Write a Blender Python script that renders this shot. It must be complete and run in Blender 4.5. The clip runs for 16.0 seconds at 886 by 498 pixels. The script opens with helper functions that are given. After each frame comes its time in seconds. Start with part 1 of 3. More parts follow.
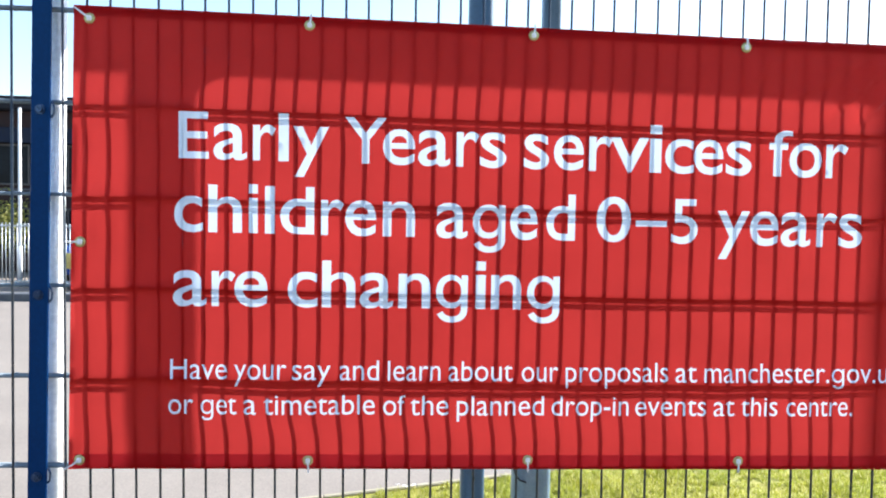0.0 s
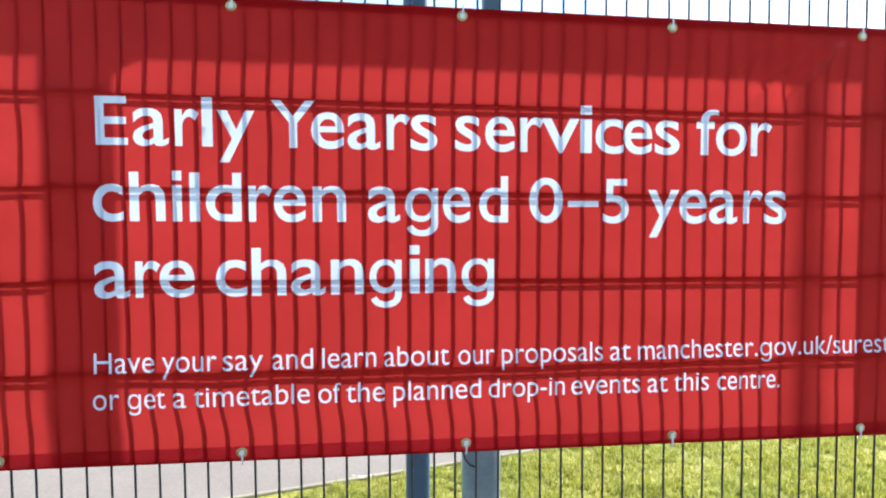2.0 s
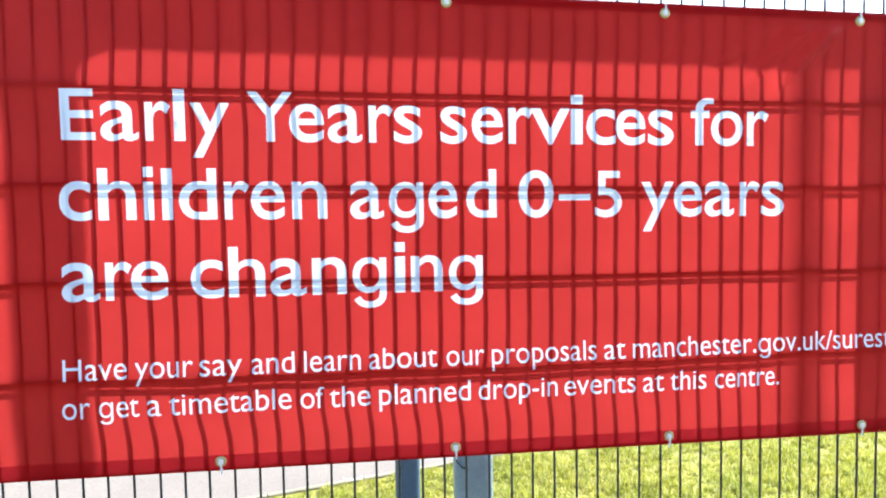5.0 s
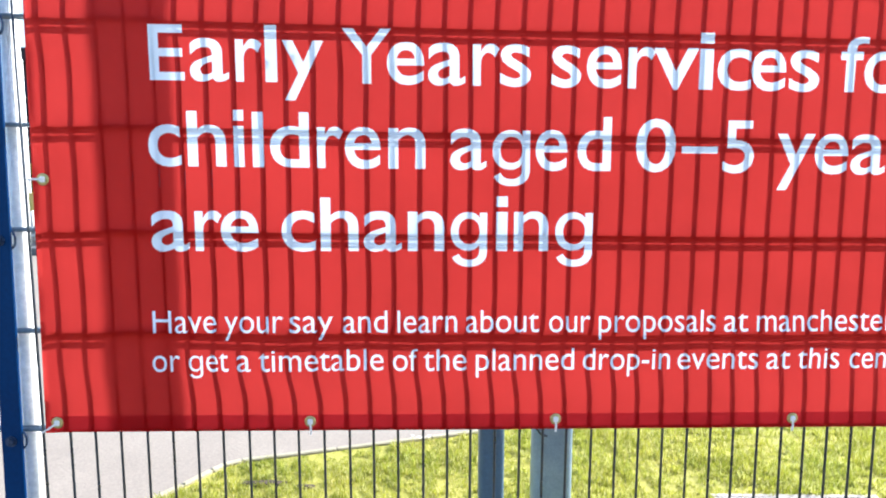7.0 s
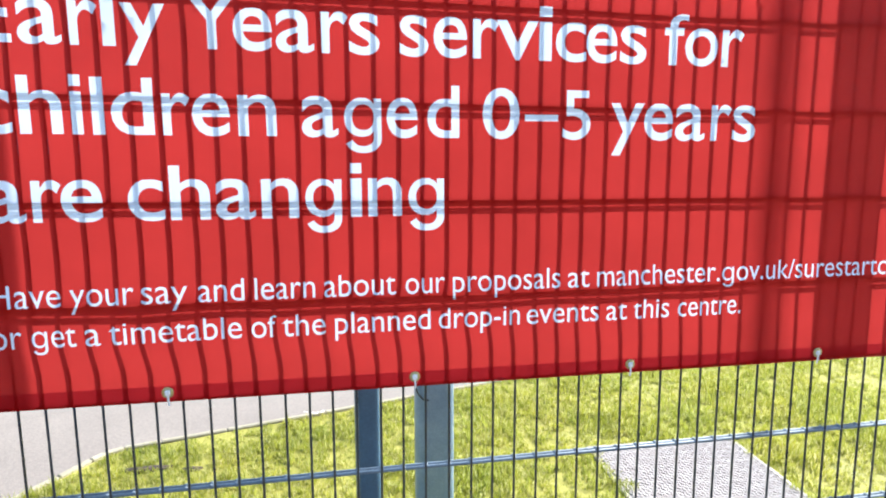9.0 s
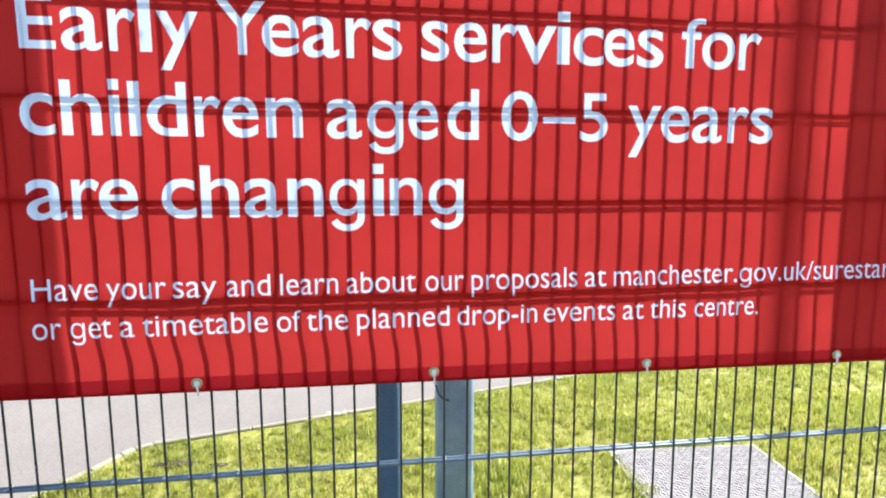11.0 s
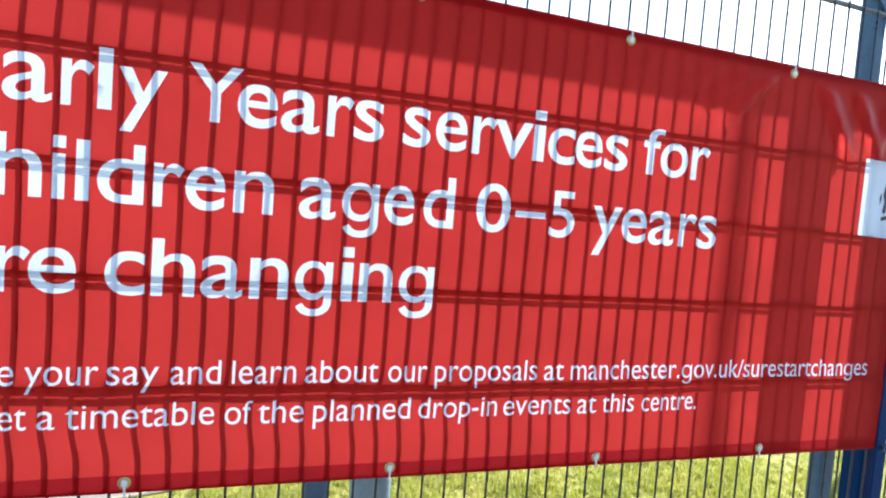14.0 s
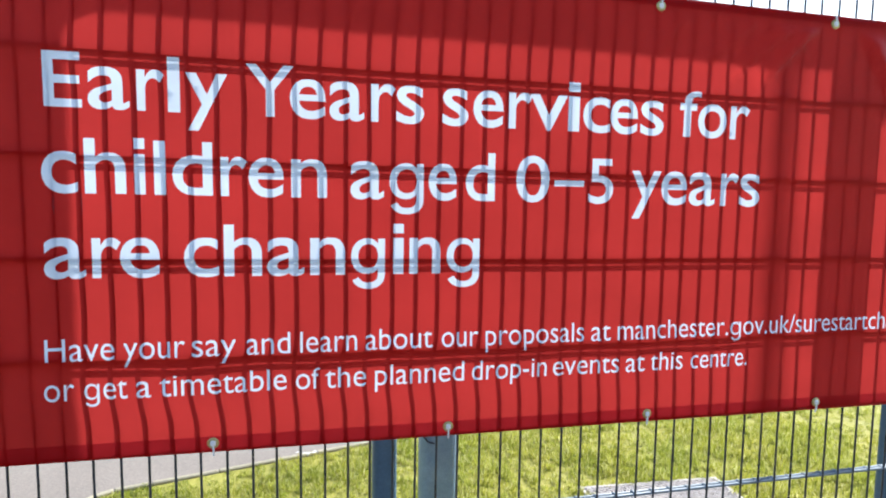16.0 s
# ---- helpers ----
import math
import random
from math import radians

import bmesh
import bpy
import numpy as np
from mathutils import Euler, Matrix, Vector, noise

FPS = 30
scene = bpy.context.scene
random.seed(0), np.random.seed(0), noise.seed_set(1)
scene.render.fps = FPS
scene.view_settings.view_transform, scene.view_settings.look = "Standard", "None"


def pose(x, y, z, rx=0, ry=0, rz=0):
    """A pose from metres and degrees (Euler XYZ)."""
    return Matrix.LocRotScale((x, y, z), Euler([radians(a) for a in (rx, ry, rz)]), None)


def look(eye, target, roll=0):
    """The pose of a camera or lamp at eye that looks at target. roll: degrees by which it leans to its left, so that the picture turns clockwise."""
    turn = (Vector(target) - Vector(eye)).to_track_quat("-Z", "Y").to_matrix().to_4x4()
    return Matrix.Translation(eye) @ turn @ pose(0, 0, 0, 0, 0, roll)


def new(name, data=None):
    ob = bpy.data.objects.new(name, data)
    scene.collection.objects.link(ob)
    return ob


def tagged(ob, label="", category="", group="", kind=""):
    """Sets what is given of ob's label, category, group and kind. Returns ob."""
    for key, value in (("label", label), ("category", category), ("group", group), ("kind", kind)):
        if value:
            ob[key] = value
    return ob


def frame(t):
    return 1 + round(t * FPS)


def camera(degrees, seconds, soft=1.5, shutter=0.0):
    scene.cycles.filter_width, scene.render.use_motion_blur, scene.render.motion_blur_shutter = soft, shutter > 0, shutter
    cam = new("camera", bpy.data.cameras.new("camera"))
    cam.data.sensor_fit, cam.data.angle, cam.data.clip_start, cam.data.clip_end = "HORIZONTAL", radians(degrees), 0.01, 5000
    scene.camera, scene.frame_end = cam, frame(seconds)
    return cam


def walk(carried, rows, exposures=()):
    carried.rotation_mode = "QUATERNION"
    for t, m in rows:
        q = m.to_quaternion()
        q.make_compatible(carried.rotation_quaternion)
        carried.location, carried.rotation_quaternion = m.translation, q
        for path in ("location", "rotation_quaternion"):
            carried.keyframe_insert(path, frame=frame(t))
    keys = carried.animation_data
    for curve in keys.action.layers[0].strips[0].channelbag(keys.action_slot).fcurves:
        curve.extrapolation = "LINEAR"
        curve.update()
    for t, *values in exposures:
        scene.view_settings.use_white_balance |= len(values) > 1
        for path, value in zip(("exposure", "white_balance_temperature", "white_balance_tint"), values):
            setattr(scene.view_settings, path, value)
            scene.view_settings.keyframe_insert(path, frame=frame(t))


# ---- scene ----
cam = camera(69.7, 16.0, soft=2.0)
PATH = [
    (0, (0.012, 0.05, 1.522), (0.134, 2.045, 1.458), 1.0),
    (0.5, (0.024, 0.057, 1.532), (0.214, 2.045, 1.436), 0.6),
    (1, (0.032, 0.056, 1.518), (0.259, 2.04, 1.415), 1.0),
    (1.5, (0.057, 0.056, 1.509), (0.292, 2.04, 1.404), 0.4),
    (2, (0.078, 0.057, 1.505), (0.318, 2.04, 1.415), -0.2),
    (2.5, (0.1, 0.058, 1.51), (0.344, 2.041, 1.423), 0.4),
    (3, (0.085, 0.074, 1.506), (0.412, 2.047, 1.486), 0.3),
    (5.5, (0.109, 0.115, 1.494), (0.359, 2.097, 1.389), -1.2),
    (6, (0.126, 0.122, 1.484), (0.357, 2.107, 1.391), -1.3),
    (6.5, (0.092, 0.174, 1.537), (0.235, 2.159, 1.343), -0.1),
    (7, (0.016, 0.23, 1.484), (0.102, 2.216, 1.264), 0.2),
    (7.5, (0.027, 0.238, 1.471), (0.14, 2.214, 1.184), 0.2),
    (8, (0.069, 0.215, 1.46), (0.294, 2.181, 1.171), -0.2),
    (8.5, (0.114, 0.194, 1.46), (0.487, 2.137, 1.171), -0.1),
    (11, (0.119, 0.137, 1.448), (0.416, 2.097, 1.185), -0.1),
    (11.5, (0.105, 0.143, 1.442), (0.38, 2.105, 1.163), 0.4),
    (12, (0.107, 0.141, 1.439), (0.392, 2.104, 1.183), 0.3),
    (12.5, (0.099, 0.137, 1.464), (0.423, 2.099, 1.245), 2.1),
    (13, (0.05, 0.164, 1.491), (0.422, 2.122, 1.328), 3.6),
    (13.5, (-0.041, 0.246, 1.503), (0.419, 2.187, 1.361), 1.6),
    (14, (-0.054, 0.231, 1.537), (0.606, 2.115, 1.415), 4.5),
    (14.5, (-0.072, 0.17, 1.496), (0.364, 2.121, 1.443), 2.8),
    (15, (-0.12, 0.171, 1.555), (0.311, 2.122, 1.456), 2.4),
    (15.5, (-0.044, 0.139, 1.549), (0.43, 2.078, 1.418), 1.8),
    (16, (-0.041, 0.136, 1.522), (0.429, 2.072, 1.338), 0.9),
]
EXPOSURES = [(0.0, 1.42), (1.0, 1.32), (3.0, 1.4), (5.5, 1.94), (6.0, 2.08), (6.5, 1.82), (7.0, 1.67), (7.5, 1.68), (8.5, 1.56), (12.0, 1.47), (13.0, 1.6), (14.0, 1.46), (14.5, 1.1), (15.0, 1.0), (15.5, 0.74), (16.0, 1.18)]
walk(cam, [(t, look(eye, target, roll)) for t, eye, target, roll in PATH], [(t, e + 0.09, 6000, 10) for t, e in EXPOSURES])


# ---------------------------------------------------------------- light
# The sun stands behind the fence, to the right: K sideways and V upwards for each metre of depth.
K, V = 1.62, 1.35
sun_dir = Vector((K, 1.0, V)).normalized()
elevation = math.asin(sun_dir.z)
azimuth = math.atan2(sun_dir.x, sun_dir.y)

world = bpy.data.worlds.new("sky")
scene.world = world
world.use_nodes = True
wn = world.node_tree.nodes
sky = wn.new("ShaderNodeTexSky")
sky.sky_type, sky.sun_disc = "NISHITA", False
sky.sun_elevation, sky.sun_rotation = elevation, azimuth
sky.air_density, sky.dust_density = 1.3, 0.9
wn["Background"].inputs["Strength"].default_value = 0.112
world.node_tree.links.new(sky.outputs["Color"], wn["Background"].inputs["Color"])

sun = new("sun", bpy.data.lights.new("sun", "SUN"))
sun.data.energy, sun.data.angle, sun.data.color = 4.9, radians(0.53), (1.0, 0.95, 0.86)
sun.matrix_world = look(sun_dir * 30, (0, 0, 0))


# ---------------------------------------------------------------- materials
def material(name):
    m = bpy.data.materials.new(name)
    m.use_nodes = True
    nodes = m.node_tree.nodes
    return m, nodes, m.node_tree.links, nodes["Principled BSDF"]


def noise_node(nodes, links, scale, detail=4.0, rough=0.6, stretch=None):
    tc = nodes.new("ShaderNodeNewGeometry")
    n = nodes.new("ShaderNodeTexNoise")
    n.inputs["Scale"].default_value, n.inputs["Detail"].default_value, n.inputs["Roughness"].default_value = scale, detail, rough
    src = tc.outputs["Position"]
    if stretch:
        mp = nodes.new("ShaderNodeMapping")
        mp.inputs["Scale"].default_value = stretch
        links.new(src, mp.inputs["Vector"])
        src = mp.outputs["Vector"]
    links.new(src, n.inputs["Vector"])
    return n.outputs["Fac"]


def ramp(nodes, links, fac, *stops):
    r = nodes.new("ShaderNodeValToRGB")
    while len(r.color_ramp.elements) < len(stops):
        r.color_ramp.elements.new(0.5)
    for e, (p, c) in zip(r.color_ramp.elements, stops):
        e.position, e.color = p, (*c, 1)
    links.new(fac, r.inputs["Fac"])
    return r.outputs["Color"]


def mixed(nodes, links, fac, a, b, blend="MIX"):
    m = nodes.new("ShaderNodeMix")
    m.data_type, m.blend_type = "RGBA", blend
    for sock, v in ((m.inputs[0], fac), (m.inputs[6], a), (m.inputs[7], b)):
        if isinstance(v, bpy.types.NodeSocket):
            links.new(v, sock)
        else:
            sock.default_value = v if isinstance(v, float) else (*v, 1)
    return m.outputs[2]


def bump(nodes, links, bsdf, height, strength, distance):
    b = nodes.new("ShaderNodeBump")
    b.inputs["Strength"].default_value, b.inputs["Distance"].default_value = strength, distance
    links.new(height, b.inputs["Height"])
    links.new(b.outputs["Normal"], bsdf.inputs["Normal"])


def surface(name, colours, scale, rough, metal=0.0, grain=None, relief=0.0, spec=0.5):
    """A mottled surface: two scales of colour, and fine relief."""
    m, nodes, links, b = material(name)
    coarse = noise_node(nodes, links, scale)
    fine = noise_node(nodes, links, grain or scale * 18, 3.0)
    col = ramp(nodes, links, coarse, (0.32, colours[0]), (0.68, colours[1]))
    shade = ramp(nodes, links, fine, (0.25, (0.82,) * 3), (0.75, (1.12,) * 3))
    links.new(mixed(nodes, links, 1.0, col, shade, "MULTIPLY"), b.inputs["Base Color"])
    b.inputs["Metallic"].default_value = metal
    b.inputs["Specular IOR Level"].default_value = spec
    links.new(ramp(nodes, links, coarse, (0.3, (rough * 0.85,) * 3), (0.7, (min(1, rough * 1.15),) * 3)), b.inputs["Roughness"])
    if relief:
        bump(nodes, links, b, fine, 0.6, relief)
    return m


def cloth(name, front, back, share, gloss=1.15):
    """Printed vinyl: reflects a little, lets the sun's light through, with a woven scrim inside."""
    m, nodes, links, b = material(name)
    nodes.remove(b)
    out = nodes["Material Output"]
    weave = noise_node(nodes, links, 5.0, 5.0, 0.6)
    tone = ramp(nodes, links, weave, (0.3, (0.90,) * 3), (0.7, (1.08,) * 3))
    d = nodes.new("ShaderNodeBsdfDiffuse")
    links.new(mixed(nodes, links, 1.0, front, tone, "MULTIPLY"), d.inputs["Color"])
    t = nodes.new("ShaderNodeBsdfTranslucent")
    links.new(mixed(nodes, links, 1.0, back, tone, "MULTIPLY"), t.inputs["Color"])
    g = nodes.new("ShaderNodeBsdfGlossy")
    g.inputs["Roughness"].default_value = 0.30
    g.inputs["Color"].default_value = (1, 1, 1, 1)
    fine = noise_node(nodes, links, 900.0, 2.0)
    bp = nodes.new("ShaderNodeBump")
    bp.inputs["Strength"].default_value, bp.inputs["Distance"].default_value = 0.25, 0.0004
    links.new(fine, bp.inputs["Height"])
    for s in (d, g):
        links.new(bp.outputs["Normal"], s.inputs["Normal"])
    m1 = nodes.new("ShaderNodeMixShader")
    m1.inputs[0].default_value = share
    links.new(d.outputs[0], m1.inputs[1])
    links.new(t.outputs[0], m1.inputs[2])
    m2 = nodes.new("ShaderNodeMixShader")
    fr = nodes.new("ShaderNodeFresnel")
    fr.inputs["IOR"].default_value = gloss
    links.new(fr.outputs["Fac"], m2.inputs[0])
    links.new(m1.outputs[0], m2.inputs[1])
    links.new(g.outputs[0], m2.inputs[2])
    links.new(m2.outputs[0], out.inputs["Surface"])
    return m


RED = cloth("red_vinyl", (0.42, 0.0003, 0.0007), (0.385, 0.034, 0.032), 0.49, 1.13)
WHITE = cloth("white_print", (0.71, 0.81, 0.95), (0.65, 0.71, 0.79), 0.36, 1.10)
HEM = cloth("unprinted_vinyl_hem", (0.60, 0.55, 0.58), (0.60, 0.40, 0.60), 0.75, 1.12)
TAG = surface("yellow_plastic", ((0.62, 0.56, 0.16), (0.72, 0.66, 0.24)), 60, 0.45)
INK = surface("dark_ink", ((0.015, 0.018, 0.025), (0.03, 0.033, 0.045)), 40, 0.5)
NAVY = surface("navy_powder_coat", ((0.001, 0.028, 0.105), (0.002, 0.036, 0.125)), 6, 0.5, relief=0.0002, spec=0.10)
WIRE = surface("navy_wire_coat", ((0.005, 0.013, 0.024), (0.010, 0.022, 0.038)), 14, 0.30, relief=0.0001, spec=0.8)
# The uprights' coat, with sun on the wires' tops put into its colour.
LEVEL = surface("sunlit_tone_navy_wire_coat", ((0.12, 0.16, 0.20), (0.20, 0.245, 0.285)), 9, 0.46, relief=0.0001, spec=0.35)
STEEL = surface("galvanised_steel", ((0.90, 0.91, 0.92), (0.95, 0.955, 0.96)), 5, 0.34, 0.04, relief=0.0001)
DULL = surface("weathered_galvanised_steel", ((0.17, 0.255, 0.36), (0.26, 0.355, 0.46)), 9, 0.4, 0.15, relief=0.0004)
GREYBLUE = surface("slate_blue_paint", ((0.04, 0.095, 0.165), (0.06, 0.125, 0.20)), 7, 0.40, relief=0.0002)
BRASS = surface("brass", ((0.42, 0.37, 0.14), (0.60, 0.54, 0.25)), 120, 0.32, 0.8)
NYLON = surface("white_nylon", ((0.78, 0.78, 0.76), (0.85, 0.85, 0.84)), 60, 0.45)
BOLT = surface("dark_bolt_metal", ((0.02, 0.045, 0.10), (0.04, 0.07, 0.14)), 90, 0.28, 0.5)
TARMAC = surface("pale_worn_tarmac", ((0.205, 0.174, 0.149), (0.246, 0.212, 0.182)), 1.6, 0.9, grain=75, relief=0.004, spec=0.3)
CONCRETE = surface("concrete_edging", ((0.27, 0.24, 0.16), (0.38, 0.34, 0.24)), 9, 0.9, grain=220, relief=0.003)
SOIL = surface("lawn_soil", ((0.24, 0.23, 0.03), (0.34, 0.31, 0.06)), 5, 0.95, grain=60, relief=0.01)
EARTH = surface("bare_earth", ((0.035, 0.026, 0.015), (0.09, 0.066, 0.04)), 30, 0.95, relief=0.006)
PLATE = surface("chequer_plate_steel", ((0.28, 0.245, 0.22), (0.46, 0.415, 0.38)), 26, 0.72, 0.0, relief=0.0008)
BRICK = surface("dark_brown_brick", ((0.014, 0.007, 0.008), (0.03, 0.013, 0.013)), 3, 0.9, grain=30, relief=0.004)
ROOF = surface("blue_fascia", ((0.004, 0.008, 0.022), (0.007, 0.013, 0.035)), 3, 0.6, spec=0.2)
TILE = surface("grey_roof_sheet", ((0.012, 0.012, 0.016), (0.022, 0.022, 0.028)), 2, 0.7, spec=0.15)
DARKFRAME = surface("brown_window_frame", ((0.03, 0.026, 0.028), (0.06, 0.05, 0.052)), 5, 0.5)
KERB = surface("grey_kerb_concrete", ((0.07, 0.075, 0.085), (0.12, 0.125, 0.135)), 4, 0.9)
GLASS = surface("dark_window_glass", ((0.008, 0.01, 0.014), (0.014, 0.018, 0.024)), 2, 0.2, spec=0.06)
FRAME = surface("white_window_frame", ((0.7, 0.7, 0.7), (0.8, 0.8, 0.8)), 5, 0.5)
RAIL = surface("grey_railing_steel", ((0.42, 0.44, 0.46), (0.58, 0.60, 0.62)), 6, 0.4, 0.5)
BARK = surface("bark", ((0.05, 0.035, 0.025), (0.11, 0.08, 0.055)), 12, 0.95, relief=0.01)
BOARD = surface("sign_board_back", ((0.25, 0.26, 0.27), (0.33, 0.34, 0.35)), 4, 0.45, 0.3)
BLUECAR = surface("blue_car_paint", ((0.01, 0.06, 0.30), (0.015, 0.08, 0.36)), 3, 0.2)
RUBBER = surface("black_rubber", ((0.01, 0.01, 0.01), (0.02, 0.02, 0.02)), 30, 0.8)


def leafy(name, colours, thin, patchy=False):
    m, nodes, links, b = material(name)
    geo = nodes.new("ShaderNodeNewGeometry")
    col = ramp(nodes, links, geo.outputs["Random Per Island"], *[(i / (len(colours) - 1), c) for i, c in enumerate(colours)])
    if patchy:
        for scale, dark, pale in ((2.2, (0.88, 0.93, 0.86), (1.10, 1.05, 1.08)), (9.0, (0.82, 0.86, 0.80), (1.10, 1.08, 1.14))):
            tone = ramp(nodes, links, noise_node(nodes, links, scale), (0.36, dark), (0.64, pale))
            col = mixed(nodes, links, 1.0, col, tone, "MULTIPLY")
    b.inputs["Roughness"].default_value = 0.55
    links.new(col, b.inputs["Base Color"])
    t = nodes.new("ShaderNodeBsdfTranslucent")
    links.new(col, t.inputs["Color"])
    mx = nodes.new("ShaderNodeMixShader")
    mx.inputs[0].default_value = thin
    links.new(b.outputs[0], mx.inputs[1])
    links.new(t.outputs[0], mx.inputs[2])
    links.new(mx.outputs[0], nodes["Material Output"].inputs["Surface"])
    return m


GRASS = leafy("grass_blades", [(0.20, 0.235, 0.022), (0.37, 0.375, 0.05), (0.265, 0.29, 0.028), (0.58, 0.55, 0.26), (0.34, 0.35, 0.042), (0.165, 0.20, 0.018)], 0.65, True)
LEAF = leafy("leaves", [(0.09, 0.11, 0.015), (0.20, 0.20, 0.03), (0.28, 0.26, 0.05)], 0.35)


# ---------------------------------------------------------------- mesh helpers
def link_mesh(name, bm, mat, parent=None, label="", smooth=False):
    me = bpy.data.meshes.new(name)
    bm.to_mesh(me)
    bm.free()
    if mat:
        me.materials.append(mat)
    if smooth:
        for p in me.polygons:
            p.use_smooth = True
    ob = new(name, me)
    if parent:
        ob.parent = parent
    if label:
        ob["label"] = label
    return ob


def part(name, bm, mat, parent, label="", smooth=False):
    return link_mesh(name, bm, mat, parent, label, smooth)


def again(name, ob, parent, m):
    """One more piece on the mesh of ob."""
    o = new(name, ob.data)
    o.parent = parent
    o.matrix_basis = m
    return o


def thing(name, label, category, at=(0, 0, 0), group="", kind=""):
    e = new(name)
    e.location = at
    e.empty_display_size = 0.1
    return tagged(e, label, category, group, kind)


def box(size, centre=(0, 0, 0), bevel=0.0, segments=2):
    bm = bmesh.new()
    bmesh.ops.create_cube(bm, size=1)
    bmesh.ops.scale(bm, vec=size, verts=bm.verts)
    if bevel:
        bmesh.ops.bevel(bm, geom=bm.edges[:], offset=bevel, segments=segments, affect="EDGES", profile=0.5)
    bmesh.ops.translate(bm, vec=centre, verts=bm.verts)
    return bm


def rod(a, b, r, sides=8, caps=True):
    a, b = Vector(a), Vector(b)
    bm = bmesh.new()
    bmesh.ops.create_cone(bm, cap_ends=caps, segments=sides, radius1=r, radius2=r, depth=(b - a).length)
    m = Matrix.Translation((a + b) / 2) @ (b - a).to_track_quat("Z", "Y").to_matrix().to_4x4()
    bmesh.ops.transform(bm, matrix=m, verts=bm.verts)
    return bm


def smooth_step(a, b, v):
    t = min(1.0, max(0.0, (v - a) / (b - a)))
    return t * t * (3 - 2 * t)


def joined(*bms):
    out = bmesh.new()
    for b in bms:
        me = bpy.data.meshes.new("t")
        b.to_mesh(me)
        b.free()
        out.from_mesh(me)
        bpy.data.meshes.remove(me)
    return out


def ring(major, minor, n=20, k=8):
    """A torus round the y axis."""
    bm = bmesh.new()
    rows = []
    for i in range(n):
        a = 2 * math.pi * i / n
        rows.append([bm.verts.new(((major + minor * math.cos(2 * math.pi * j / k)) * math.cos(a), minor * 0.7 * math.sin(2 * math.pi * j / k),
                                   (major + minor * math.cos(2 * math.pi * j / k)) * math.sin(a))) for j in range(k)])
    for i in range(n):
        for j in range(k):
            bm.faces.new((rows[i][j], rows[(i + 1) % n][j], rows[(i + 1) % n][(j + 1) % k], rows[i][(j + 1) % k]))
    return bm


def strap(points, r, sides=6):
    """A bent tie along a few points."""
    return joined(*[rod(p, q, r, sides) for p, q in zip(points, points[1:])])


# ---------------------------------------------------------------- ground
GROUND = 0.066


def edge_y(x):
    """The far border of the lawn: the edging's run beyond its corner."""
    return 3.315 + 0.272 * (x + 0.90)


def edging_line():
    pts = [(-2.02, 1.60), (-1.63, 2.2), (-1.23, 2.82), (-1.06, 3.08), (-0.975, 3.225), (-0.93, 3.285), (-0.86, 3.33), (-0.70, 3.372)]
    pts += [(x, edge_y(x)) for x in np.arange(-0.4, 14.1, 0.5)]
    return [Vector((x, y, 0)) for x, y in pts]


def ground():
    bm = bmesh.new()
    bmesh.ops.create_grid(bm, x_segments=8, y_segments=8, size=600)
    bmesh.ops.translate(bm, vec=(0, 0, GROUND - 0.03), verts=bm.verts)
    tagged(link_mesh("ground", bm, TARMAC), "pale worn grey tarmac of a sunlit car park", "ground", kind="structure")


LINE = edging_line()


def lawn():
    bm = bmesh.new()
    rows = []
    for p in LINE:
        q = Vector((max(p.x, -2.05), min(1.48, p.y), 0))
        rows.append([bm.verts.new((*(q.lerp(p, i / 14)).xy, GROUND + 0.008 * noise.noise(q.lerp(p, i / 14) * 2.3))) for i in range(15)])
    for a, b in zip(rows, rows[1:]):
        for i in range(14):
            bm.faces.new((a[i], b[i], b[i + 1], a[i + 1]))
    tagged(link_mesh("lawn", bm, SOIL, smooth=True), "short sunlit yellow-green grass verge behind the fence", "lawn", kind="structure")


def edging():
    e = thing("edging", "pale concrete edging strip between the grass and the tarmac", "kerb", kind="structure")
    for a, b in zip(LINE, LINE[1:]):
        d = b - a
        n = max(1, round(d.length / 0.9))
        for i in range(n):
            p, q = a + d * (i / n), a + d * ((i + 1) / n)
            bm = box(((q - p).length - 0.002, 0.030, 0.12), (0, 0, 0), 0.006, 1)
            ob = part("kerbstone", bm, CONCRETE, e)
            mid = (p + q) / 2
            ob.matrix_basis = pose(mid.x, mid.y, GROUND - 0.046, 0, 0, math.degrees(math.atan2(d.y, d.x)))


BARE = [(-0.69, 3.09, 0.105, 0.024), (-0.50, 3.05, 0.045, 0.018)]
COVER = (1.685, 2.425, 0.745, 0.92, -3.0)


def in_cover(x, y, margin=0.0):
    a = radians(COVER[4])
    dx, dy = x - COVER[0], y - COVER[1]
    u, v = dx * math.cos(a) + dy * math.sin(a), -dx * math.sin(a) + dy * math.cos(a)
    return abs(u) < COVER[2] / 2 + margin and abs(v) < COVER[3] / 2 + margin


def left_edge(y):
    for p, q in zip(LINE, LINE[1:]):
        if p.y <= y <= q.y and q.x < -0.65:
            return p.x + (q.x - p.x) * (y - p.y) / (q.y - p.y)
    return -0.7


